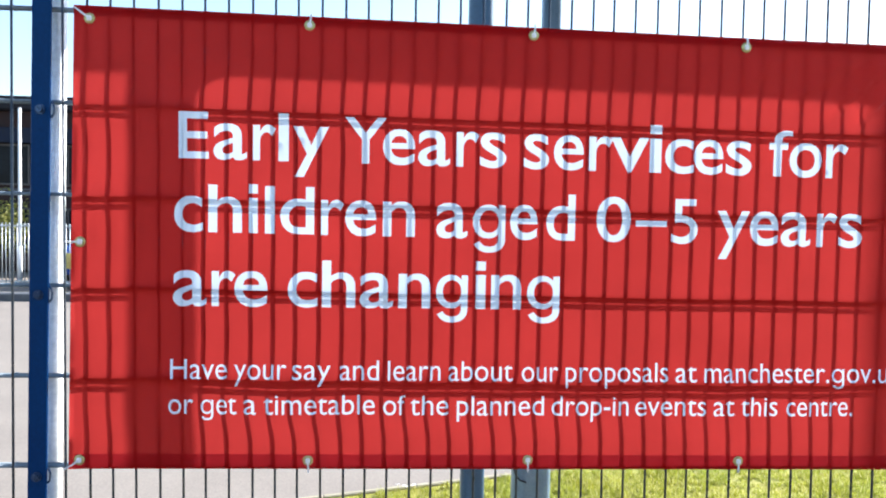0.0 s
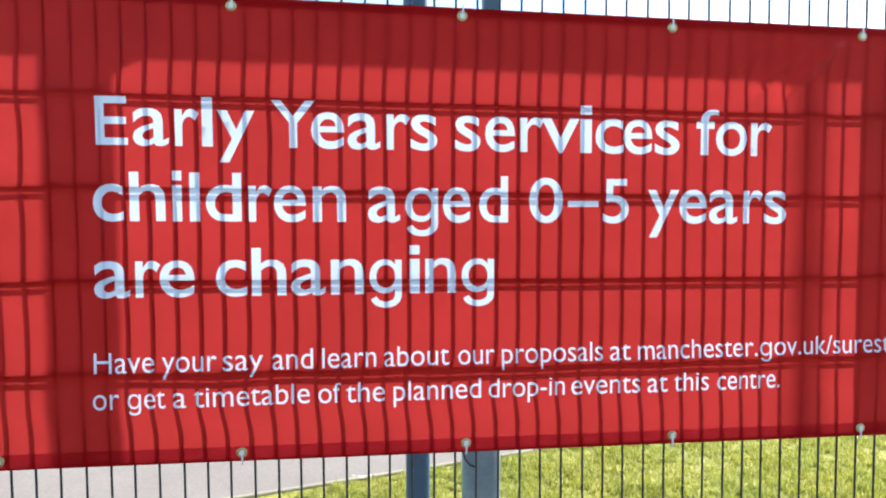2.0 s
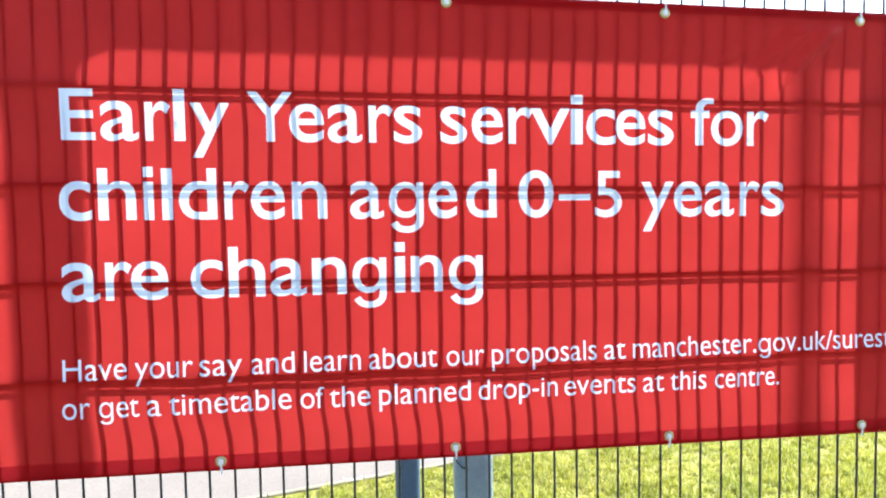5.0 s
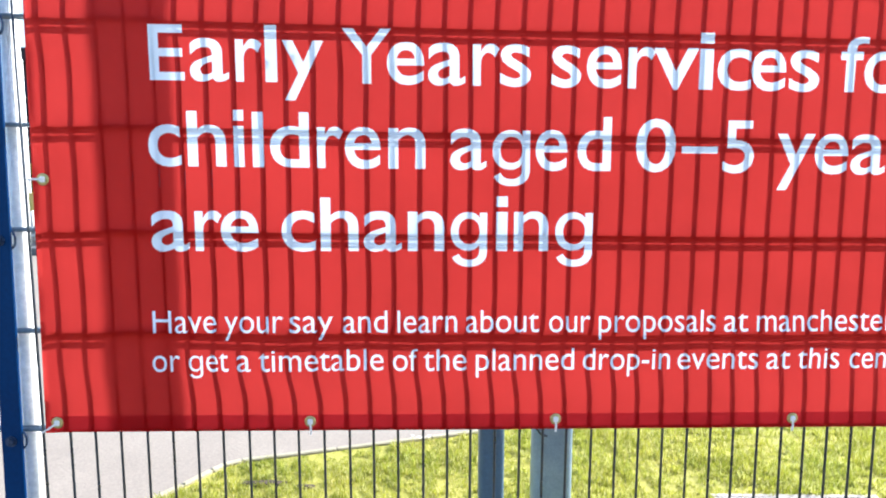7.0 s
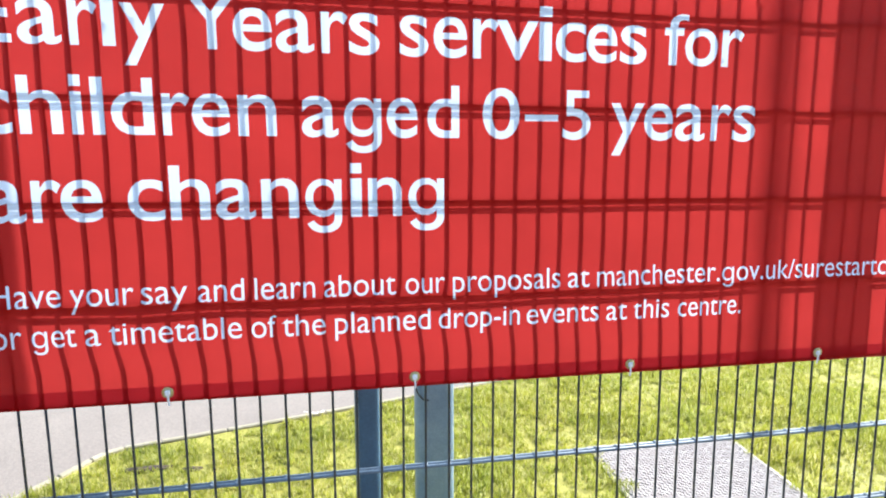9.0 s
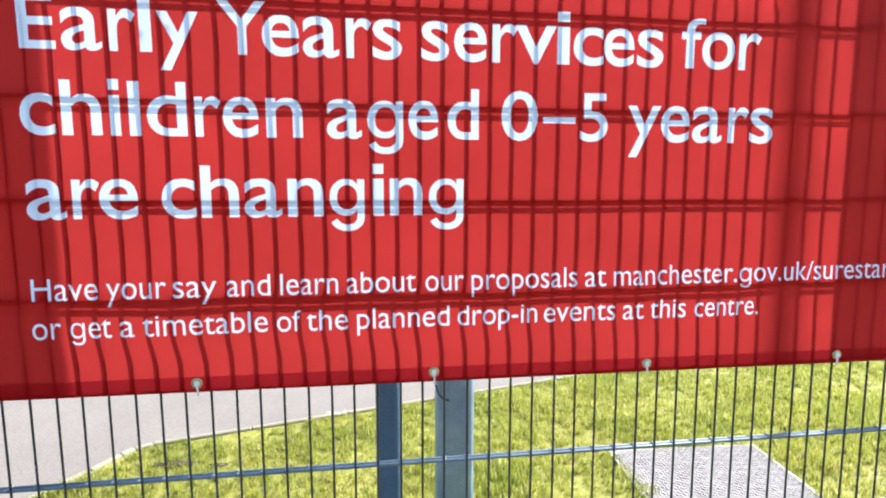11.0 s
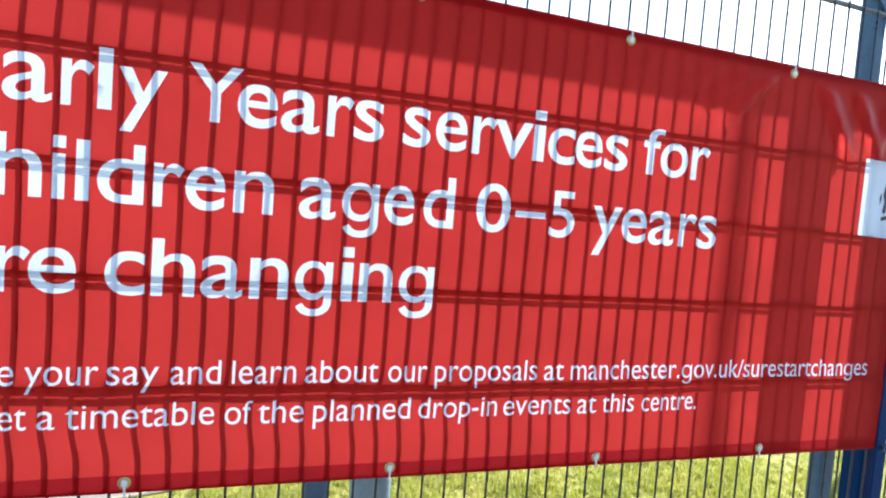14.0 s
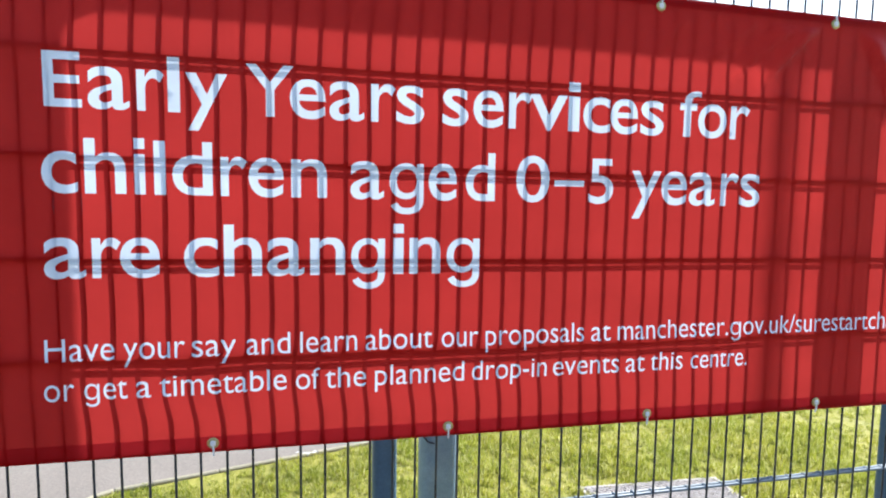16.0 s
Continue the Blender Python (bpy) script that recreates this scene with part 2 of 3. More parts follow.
def grass():
    rng = random.Random(4)
    verts, faces = [], []
    made = 0
    while made < 270000:
        x, y = rng.uniform(-1.9, 5.2), rng.uniform(1.5, 4.9)
        if y > edge_y(x) - 0.030 and x > -0.7:
            continue
        if x < -0.7 and (y > 3.36 or x < left_edge(y) + 0.032):
            continue
        if x > 3.6 and rng.random() < 0.4 or in_cover(x, y, -0.010 - 0.085 * abs(noise.noise(Vector((x * 9, y * 9, 2.0))))):
            continue
        if any(((x - bx) / rx) ** 2 + ((y - by) / ry) ** 2 < rng.uniform(0.5, 1.3) for bx, by, rx, ry in BARE):
            continue
        clump = noise.noise(Vector((x * 3.1, y * 3.1, 0.3)))
        fine = noise.noise(Vector((x * 17, y * 17, 4.0)))
        if fine + 0.5 * clump < rng.uniform(-1.0, 0.05):
            continue
        h = max(0.008, 0.025 + 0.022 * (clump + fine)) * rng.uniform(0.6, 1.5)
        a, lean = rng.uniform(0, 6.283), rng.uniform(0.1, 0.8) * h
        w = rng.uniform(0.0008, 0.0020)
        c, s = math.cos(a), math.sin(a)
        b = rng.uniform(0, 6.283)
        lx, ly = lean * math.cos(b), lean * math.sin(b)
        n = len(verts)
        z = GROUND - 0.004
        verts += [(x - w * c, y - w * s, z), (x + w * c, y + w * s, z), (x + lx * 0.4 + w * c, y + ly * 0.4 + w * s, z + h * 0.65),
                  (x + lx * 0.4 - w * c, y + ly * 0.4 - w * s, z + h * 0.65), (x + lx, y + ly, z + h)]
        faces += [(n, n + 1, n + 2, n + 3), (n + 3, n + 2, n + 4)]
        made += 1
    me = bpy.data.meshes.new("grass")
    me.from_pydata(verts, [], faces)
    me.materials.append(GRASS)
    tagged(new("grass", me), "short patchy yellow-green grass lit by low sun", "grass", kind="stuff")


def bare_patches():
    for bx, by, rx, ry in BARE:
        bm = bmesh.new()
        c = bm.verts.new((0, 0, 0.010))
        rim = []
        for i in range(22):
            a = 2 * math.pi * i / 22
            r = 1 + 0.35 * noise.noise(Vector((bx + 2 * math.cos(a), by + 2 * math.sin(a), 1.0)))
            rim.append(bm.verts.new((rx * r * math.cos(a), ry * r * math.sin(a), 0.004)))
        low = [bm.verts.new((v.co.x * 1.1, v.co.y * 1.1, -0.01)) for v in rim]
        for i in range(22):
            bm.faces.new((c, rim[i], rim[(i + 1) % 22]))
            bm.faces.new((rim[i], low[i], low[(i + 1) % 22], rim[(i + 1) % 22]))
        ob = link_mesh("bare_patch", bm, EARTH, smooth=True)
        ob.location = (bx, by, GROUND + 0.004)
        tagged(ob, "small patch of bare dark earth in the grass", "earth", "bare patches in the grass")


def daisies():
    rng = random.Random(2)
    d = thing("daisies", "small clump of white daisies at the edge of the grass", "flowers", (0.04, 3.535, GROUND))
    for i in range(6):
        x, y, h = rng.uniform(-0.05, 0.05), rng.uniform(-0.02, 0.02), rng.uniform(0.02, 0.035)
        bm = bmesh.new()
        for k in range(9):
            a = 2 * math.pi * k / 9
            p = [bm.verts.new((x + r * math.cos(a + t), y + r * math.sin(a + t), h + z)) for r, t, z in ((0.002, 0, 0), (0.008, -0.25, 0.002), (0.011, 0, 0.003), (0.008, 0.25, 0.002))]
            bm.faces.new(p)
        head = part("flower_head", bm, NYLON, d)
        part("stalk", rod((x, y, 0), (x, y, h), 0.0012, 5), GRASS, head)


def access_cover():
    x, y, w, l, turn = COVER
    cov = thing("access_cover", "pale galvanised chequer-plate access cover set in the grass", "access cover", (x, y, GROUND))
    cov.rotation_euler = (0, 0, radians(turn))
    part("frame", joined(*[box(s, c, 0.003, 1) for s, c in (((w, 0.03, 0.05), (0, l / 2 - 0.015, -0.012)), ((w, 0.03, 0.05), (0, -l / 2 + 0.015, -0.012)),
                           ((0.03, l - 0.062, 0.05), (w / 2 - 0.015, 0, -0.012)), ((0.03, l - 0.062, 0.05), (-w / 2 + 0.015, 0, -0.012)))]), PLATE, cov)
    plate = box((w - 0.061, l - 0.061, 0.03), (0, 0, 0.0), 0.002, 1)
    part("plate", plate, PLATE, cov)
    verts, faces = [], []
    step = 0.0165
    nx, ny = int((w - 0.03) / step), int((l - 0.03) / step)
    for i in range(nx):
        for j in range(ny):
            cx, cy = (i - (nx - 1) / 2) * step, (j - (ny - 1) / 2) * step
            turn = radians(42 if (i + j) % 2 else -48) + 0.12 * math.sin(i * 3.1 + j * 5.7)
            c, q = math.cos(turn), math.sin(turn)
            high = 0.75 + 0.4 * abs(math.sin(i * 12.7 + j * 4.3))
            n = len(verts)
            for u, v, h in ((-0.0092, -0.0048, 0), (0.0092, -0.0048, 0), (0.0092, 0.0048, 0), (-0.0092, 0.0048, 0), (-0.0052, -0.0018, 0.0042), (0.0052, -0.0018, 0.0042), (0.0052, 0.0018, 0.0042), (-0.0052, 0.0018, 0.0042)):
                verts.append((cx + u * c - v * q, cy + u * q + v * c, 0.0148 + h * high))
            faces += [(n, n + 1, n + 5, n + 4), (n + 1, n + 2, n + 6, n + 5), (n + 2, n + 3, n + 7, n + 6), (n + 3, n, n + 4, n + 7), (n + 4, n + 5, n + 6, n + 7)]
    me = bpy.data.meshes.new("raised_tread")
    me.from_pydata(verts, [], faces)
    me.materials.append(PLATE)
    o = new("raised_tread", me)
    o.parent = cov
    tagged(o, "raised lozenge tread", kind="stuff")


ground()
lawn()
edging()
bare_patches()
access_cover()
daisies()
grass()

# ---------------------------------------------------------------- fence
WY = 1.4748                                  # depth of the upright wires
ROW0, PITCH = -0.002, 0.198                                # lowest pair of level wires
JOINTS = (-3.262, -0.772, 1.722, 4.212)
TOP = ROW0 + PITCH * 12 + 0.03


def fall(i):
    """How far a level wire falls to the right, for each metre: the upper ones sag most."""
    return max(0.0, 0.001 + 0.00217 * (i - 4))


def bent(x):
    """How far an upright is pushed aside at 0.9 m and at 2 m over the datum: the mesh is a little out of true."""
    return 0.007 * (1 - smooth_step(-0.15, 0.35, x)) * smooth_step(-0.8, -0.7, x), 0.006 * math.exp(-((x - 0.2) / 0.26) ** 2)


def level_wire(r, shift, parent):
    """A level wire with a small weld swelling wherever an upright crosses it."""
    bms = [rod((-1.248, 0, 0), (1.248, 0, 0), r, 12)]
    for i in range(-24, 25):
        x = i * 0.05 + shift
        if abs(x) > 1.24:
            continue
        bm = bmesh.new()
        bmesh.ops.create_uvsphere(bm, u_segments=8, v_segments=6, radius=1.0)
        bmesh.ops.scale(bm, vec=(0.0065, r + 0.0005, r + 0.0014), verts=bm.verts)
        bmesh.ops.translate(bm, vec=(x, 0, 0.0006), verts=bm.verts)
        bms.append(bm)
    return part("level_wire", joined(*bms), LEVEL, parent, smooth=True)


def fence_panel(first, x0, x1, at_phase):
    """Twin-wire mesh panel: upright wires every 50 mm between pairs of level wires every 200 mm."""
    p = thing("mesh_fence", "navy coated twin-wire mesh fence bay between posts", "fence", (0, 0, 0), "mesh fence bays")
    up, radius = first
    mid = (x0 + x1) / 2
    flat = level_wire(radius, (at_phase - mid) % 0.05, p)
    xs = []
    x = math.ceil((x0 + 0.012 - at_phase) / 0.05) * 0.05 + at_phase
    while x < x1 - 0.01:
        xs.append(x)
        x += 0.05
    for x in xs:
        jig = 0.0012 * math.sin(x * 91)
        low, high = bent(x)
        slope = (high - low) / 1.1
        again("upright_wire", up, p, pose(x + jig + low - 0.9 * slope, WY - 0.0016, 0, 0, math.degrees(math.atan(slope)), 0))
    for i in range(1, 13):
        for y in (WY + 0.0006, WY + 0.0126):
            drop = fall(i) if x0 > -1 else 0.0
            run = mid + 0.74 if x0 < 1 else 2.49
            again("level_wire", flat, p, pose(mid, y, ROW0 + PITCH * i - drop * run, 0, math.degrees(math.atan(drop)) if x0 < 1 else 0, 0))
    bpy.data.objects.remove(flat)
    return p


def fence():
    proto = thing("fence_panel_stock", "x", "x")
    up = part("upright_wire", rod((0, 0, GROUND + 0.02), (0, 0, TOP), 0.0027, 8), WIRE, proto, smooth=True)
    for a, b, ph in ((JOINTS[0], JOINTS[1], 0.02), (JOINTS[1], JOINTS[2], 0.025), (JOINTS[2], JOINTS[3], 0.02)):
        fence_panel((up, 0.0038), a, b, ph)
    for o in (up, proto):
        bpy.data.objects.remove(o)


def fence_post(x):
    tube = abs(x + 0.772) < 0.1
    post = thing("fence_post", "bright galvanised round steel fence post with a navy bolted clamp bar" if tube
                 else "navy powder-coated steel fence post with a bolted clamp bar", "fence post", (x, 0, GROUND), "fence posts")
    if tube:
        part("tube", rod((0.012, WY + 0.036, 0), (0.012, WY + 0.036, TOP - GROUND + 0.05), 0.0158, 28), STEEL, post, smooth=True)
    else:
        part("post", box((0.06, 0.06, TOP - GROUND + 0.05), (0, WY + 0.02 + 0.031, (TOP - GROUND + 0.05) / 2), 0.006, 3), NAVY, post)
    part("post_cap", rod((0.012, WY + 0.036, TOP - GROUND + 0.051), (0.012, WY + 0.036, TOP - GROUND + 0.06), 0.018, 28) if tube
         else box((0.064, 0.064, 0.012), (0, WY + 0.051, TOP - GROUND + 0.057), 0.004, 2), RUBBER, post, "black plastic cap")
    bar = part("clamp_bar", box((0.040, 0.006, TOP - GROUND), (0, WY - 0.0082, (TOP - GROUND) / 2), 0.0015, 1), NAVY, post)
    for i in range(6):
        z = ROW0 - GROUND + PITCH * (2 * i + 1) - 0.019
        bolt = joined(rod((0, WY - 0.0112, z), (0, WY - 0.0142, z), 0.0105, 16), rod((0, WY - 0.0142, z), (0, WY - 0.019, z), 0.007, 12))
        part("bolt", bolt, BOLT, bar, "dark domed security bolt")
        part("clip", strap([(0.021, WY - 0.006, z + 0.018), (0.027, WY - 0.008, z + 0.006), (0.026, WY - 0.008, z - 0.008), (0.020, WY - 0.006, z - 0.016)], 0.0022), BOLT, bar, "small dark wire clip")
    if tube:
        lean = radians(0.7)
        post.rotation_euler = (0, lean, 0)
        post.location.x -= 1.36 * math.tan(lean) - 0.002
    return post


fence()
for jx in JOINTS:
    fence_post(jx)


def board_sign():
    """A wide sign on two square posts: its board is above the picture, and shades the banner's top."""
    s = thing("board_sign", "wide sign board on two slate-blue square steel posts", "sign", (0, 0, GROUND))
    for x in (0.226, 2.085):
        part("sign_post", box((0.070, 0.066, 3.45), (x, 1.928, 1.725), 0.020, 5), GREYBLUE, s)
        part("base_plate", box((0.16, 0.16, 0.012), (x, 1.930, 0.008), 0.003, 1), GREYBLUE, s)
    board = part("board", box((2.9, 0.012, 0.95), (0, 0, 0), 0.004, 1), BOARD, s)
    board.matrix_basis = pose(1.17, 1.889, 2.406 - GROUND + 0.475, 0, 0.42, 0)
    # curved gussets between posts and board
    for x, d, rise in ((0.20, 1, 0.0072), (2.11, -1, -0.007)):
        bm = bmesh.new()
        arc = [(x + d * 0.13 * (1 - math.cos(a)), 2.407 - GROUND - 0.13 * (1 - math.sin(a))) for a in np.linspace(0, math.pi / 2, 9)]
        f = bm.faces.new([bm.verts.new((u, 1.883, v)) for u, v in [(x, 2.42 - GROUND), *arc, (x + d * 0.13, 2.42 - GROUND)]])
        r = bmesh.ops.extrude_face_region(bm, geom=[f])
        bmesh.ops.translate(bm, vec=(0, 0.010, 0), verts=[v for v in r["geom"] if isinstance(v, bmesh.types.BMVert)])
        bmesh.ops.recalc_face_normals(bm, faces=bm.faces)
        part("gusset", bm, GREYBLUE, s).location.z = rise
    for z in (2.75, 3.25):
        part("rail", box((2.6, 0.03, 0.04), (1.17, 1.98, z), 0.004, 1), STEEL, s)


def column():
    c = thing("steel_column", "grey galvanised steel column with a broad foot and slim shaft", "column", (0.511, 2.44, GROUND))
    part("foot", box((0.146, 0.11, 1.35), (0, 0.005, 0.675), 0.044, 7), DULL, c)
    part("shaft", box((0.066, 0.066, 1.95), (0.040, 0, 1.351 + 0.975), 0.016, 4), GREYBLUE, c, "slim slate-blue upper shaft")
    part("cap", box((0.07, 0.07, 0.015), (0.040, 0, 3.3087), 0.005, 2), GREYBLUE, c)
    part("cable_tie", strap([(-0.076, -0.030, 0.565), (-0.068, -0.046, 0.535), (-0.050, -0.053, 0.515), (-0.028, -0.053, 0.509)], 0.0032), INK, c, "dark tie round the shaft")


def slim_pole():
    p = thing("slim_pole", "slim grey steel pole standing in the grass", "pole", (4.048, 3.269, GROUND))
    part("shaft", rod((0, 0, 0), (0, 0, 5.0), 0.022, 16), DULL, p, smooth=True)
    part("cap", rod((0, 0, 5.001), (0, 0, 5.012), 0.029, 16), DULL, p)


board_sign()
column()
slim_pole()

# ---------------------------------------------------------------- banner
BX0, BX1 = -0.712, 2.325


def low_edge(x):
    return 0.984 - 0.0065 * (x - BX0)


def top_edge(x):
    return 1.985 - 0.0125 * (x - BX0)


BY = 1.4702


def fold(x, z, ax, az, bx, bz, width, depth):
    """A crease along a line: a long slope on one side and a steep one on the other, dying out at its ends."""
    dx, dz = bx - ax, bz - az
    t = ((x - ax) * dx + (z - az) * dz) / (dx * dx + dz * dz)
    if t < -0.6 or t > 1.3:
        return 0.0
    d = ((x - ax) * dz - (z - az) * dx) / math.hypot(dx, dz)
    d = d / width if d > 0 else -d / (0.25 * width)
    return depth * smooth_step(1.0, 0.0, d) * (1 - smooth_step(0.3, 1.0, abs(t - 0.35) / 0.95)) * (1 - smooth_step(1.905, 1.936, z))


def banner_y(x, z):
    f = ((z - ROW0 + 0.007 * (x + 0.74)) / PITCH) % 1.0
    sag = math.sin(math.pi * f) ** 2
    y = BY + 0.0007 * sag
    y -= 0.0010 * (1 + noise.noise(Vector((x * 4.5, z * 7, 0.0)))) * (0.4 + 0.6 * smooth_step(-0.5, 0.1, x))
    ripple = noise.noise(Vector((x * 2.5, z * 9, 5.0)))
    y -= 0.0010 * max(0.0, 0.75 + 0.7 * ripple) * smooth_step(-0.4, 0.2, x)
    # it bellies out below the last pair of wires that holds it, and lies close again at the hem
    zs = z + 0.012 * noise.noise(Vector((x * 8.0, 2.0, 7.0)))
    belly = smooth_step(1.030, 1.115, zs) * (1 - smooth_step(1.150, 1.200, zs))
    y -= 0.0072 * belly * (0.35 + 0.65 * smooth_step(-0.58, -0.38, x)) * (0.72 + 0.55 * noise.noise(Vector((x * 6.0, 1.0, 3.0)))) * (1 - 0.55 * smooth_step(0.4, 1.3, x))
    y -= 0.0016 * math.exp(-((z - 1.765) / 0.04) ** 2) * (1 - smooth_step(0.7, 1.1, x)) * (0.7 + 0.5 * noise.noise(Vector((x * 5.0, 9.0, 3.0))))
    left = math.exp(-((x + 0.66) / 0.05) ** 2)
    y -= 0.0018 * left * (0.5 + 0.5 * math.sin((z - 1.25) * 11))
    y -= 0.010 * math.exp(-((x - BX0) / 0.02) ** 2) * 0.4
    top = max(0.0, (z - 1.80) / 0.18)
    y -= 0.003 * top * smooth_step(0.5, 1.0, x)
    for ax, az, bx, bz, w, d in ((1.200, 1.925, 1.065, 1.795, 0.060, 0.0165), (1.125, 1.915, 0.990, 1.805, 0.050, 0.012), (1.440, 1.790, 1.355, 1.915, 0.060, 0.0165),
                                 (1.55, 1.79, 1.47, 1.92, 0.055, 0.013), (1.66, 1.93, 1.58, 1.79, 0.06, 0.008), (1.02, 1.91, 0.90, 1.82, 0.045, 0.005),
                                 (0.86, 1.93, 0.77, 1.83, 0.035, 0.0035), (1.92, 1.93, 1.80, 1.78, 0.06, 0.009), (0.16, 1.93, 0.08, 1.86, 0.03, 0.002),
                                 (-0.628, 1.575, -0.636, 1.515, 0.012, 0.0022), (-0.655, 1.570, -0.665, 1.480, 0.020, 0.0020)):
        if abs(x - (ax + bx) / 2) < 0.3:
            y -= fold(x, z, ax, az, bx, bz, w, d)
    return y


# the headline, letter by letter: left and right side of each
HEAD_1 = [
    (-0.480, -0.416), (-0.406, -0.334), (-0.321, -0.272), (-0.266, -0.244), (-0.234, -0.157), (-0.122, -0.030), (-0.038, 0.033), (0.040, 0.111),
    (0.125, 0.176), (0.178, 0.237), (0.277, 0.334), (0.345, 0.413), (0.425, 0.479), (0.474, 0.563), (0.565, 0.592), (0.601, 0.668), (0.668, 0.737),
    (0.744, 0.804), (0.845, 0.899), (0.894, 0.971), (0.981, 1.034),
]
HEAD_2 = [
    (-0.489, -0.428), (-0.416, -0.344), (-0.329, -0.310), (-0.294, -0.273), (-0.261, -0.187), (-0.172, -0.122), (-0.119, -0.051), (-0.036, 0.035),
    (0.083, 0.153), (0.165, 0.238), (0.249, 0.311), (0.331, 0.397), (0.446, 0.525), (0.537, 0.609), (0.620, 0.682), (0.728, 0.804), (0.805, 0.873),
    (0.879, 0.950), (0.965, 1.014), (1.018, 1.075),
]
HEAD_3 = [
    (-0.491, -0.419), (-0.408, -0.357), (-0.359, -0.287), (-0.243, -0.178), (-0.168, -0.095), (-0.085, -0.011), (0.001, 0.072), (0.085, 0.156),
    (0.174, 0.196), (0.209, 0.277), (0.291, 0.365),
]
# the small print, word by word
PRINT_1 = [("Have", -0.496, -0.374), ("your", -0.358, -0.245), ("say", -0.232, -0.147), ("and", -0.127, -0.040), ("learn", -0.020, 0.098),
           ("about", 0.116, 0.262), ("our", 0.283, 0.366), ("proposals", 0.383, 0.622), ("at", 0.640, 0.690), ("manchester.gov.uk/surestartchanges", 0.708, 1.634)]
PRINT_2 = [("or", -0.499, -0.446), ("get", -0.429, -0.352), ("a", -0.336, -0.309), ("timetable", -0.293, -0.048), ("of", -0.029, 0.020), ("the", 0.031, 0.117),
           ("planned", 0.136, 0.334), ("drop-in", 0.352, 0.530), ("events", 0.546, 0.712), ("at", 0.730, 0.780), ("this", 0.796, 0.883), ("centre.", 0.905, 1.066)]


def lettering():
    """Every glyph or word to print: its text, left, right, baseline, height of capitals, and the word it belongs to."""
    out, word = [], 0
    for text, sides, z0, z1 in (("Early Years services for", HEAD_1, 1.6655, 1.6540), ("children aged 0\u20135 years", HEAD_2, 1.5060, 1.4945), ("are changing", HEAD_3, 1.3435, 1.3415)):
        sides = iter(sides)
        for w in text.split():
            for ch in w:
                a, b = next(sides)
                out.append((ch, a, b, z0 + (z1 - z0) * (a + 0.486) / 1.52, 0.101, word))
            word += 1
    for words, z0, z1 in ((PRINT_1, 1.1820, 1.1765), (PRINT_2, 1.1050, 1.0995)):
        for w, a, b in words:
            out.append((w, a, b, z0 + (z1 - z0) * (a + 0.5) / 1.5, 0.0428, word))
            word += 1
    return out, word


def word_mesh(body, bold, plain=False):
    """The flat outlines of a word in the built-in font, 1 high."""
    cu = bpy.data.curves.new("word", "FONT")
    cu.body, cu.size, cu.offset, cu.resolution_u, cu.fill_mode = body.replace("g", "\u0261"), 1.0, bold, 5, "FRONT"
    ob = new("word", cu)
    bpy.context.view_layer.update()
    me = bpy.data.meshes.new_from_object(ob.evaluated_get(bpy.context.evaluated_depsgraph_get()))
    bm = bmesh.new()
    bm.from_mesh(me)
    bmesh.ops.remove_doubles(bm, verts=bm.verts, dist=1e-4)
    bm.verts.index_update()
    vs = [(v.co.x, v.co.y) for v in bm.verts]
    fs = [[v.index for v in f.verts] for f in bm.faces]
    es = [[v.index for v in e.verts] for e in bm.edges if len(e.link_faces) == 1]
    spans = {}
    for v in bm.verts:
        if v.index in spans:
            continue
        island, stack = {v}, [v]
        while stack:
            for e in stack.pop().link_edges:
                for w in e.verts:
                    if w not in island:
                        island.add(w)
                        stack.append(w)
        ys = [w.co.y for w in island]
        spans.update({w.index: (max(ys), min(ys)) for w in island})
    bm.free()
    bpy.data.objects.remove(ob)
    bpy.data.curves.remove(cu)
    bpy.data.meshes.remove(me)
    if not plain and body not in ("E", "Y", "0", "5"):
        h, low = cap_height(bold)
        rise = []
        for x, y in vs:
            f = (y - low) / h
            f = f * 1.145 if 0 < f < 0.66 else f if f <= 0 else 0.756 + (f - 0.66) * 0.8
            rise.append((x, low + f * h))
        for i, (top, bottom) in spans.items():
            if (bottom - low) / h < -0.15 and (top - low) / h > 0.69:
                rise[i] = (vs[i][0], low + (vs[i][1] - low) * (0.756 * h / (top - low) if vs[i][1] > low else 1.0))
        vs = rise
    return vs, es, fs


CAPS = {}


def cap_height(bold):
    if bold not in CAPS:
        CAPS[bold] = (1.0, 0.0)
        vs, _, _ = word_mesh("E", bold, plain=True)
        CAPS[bold] = max(v[1] for v in vs) - min(v[1] for v in vs), min(v[1] for v in vs)
    return CAPS[bold]


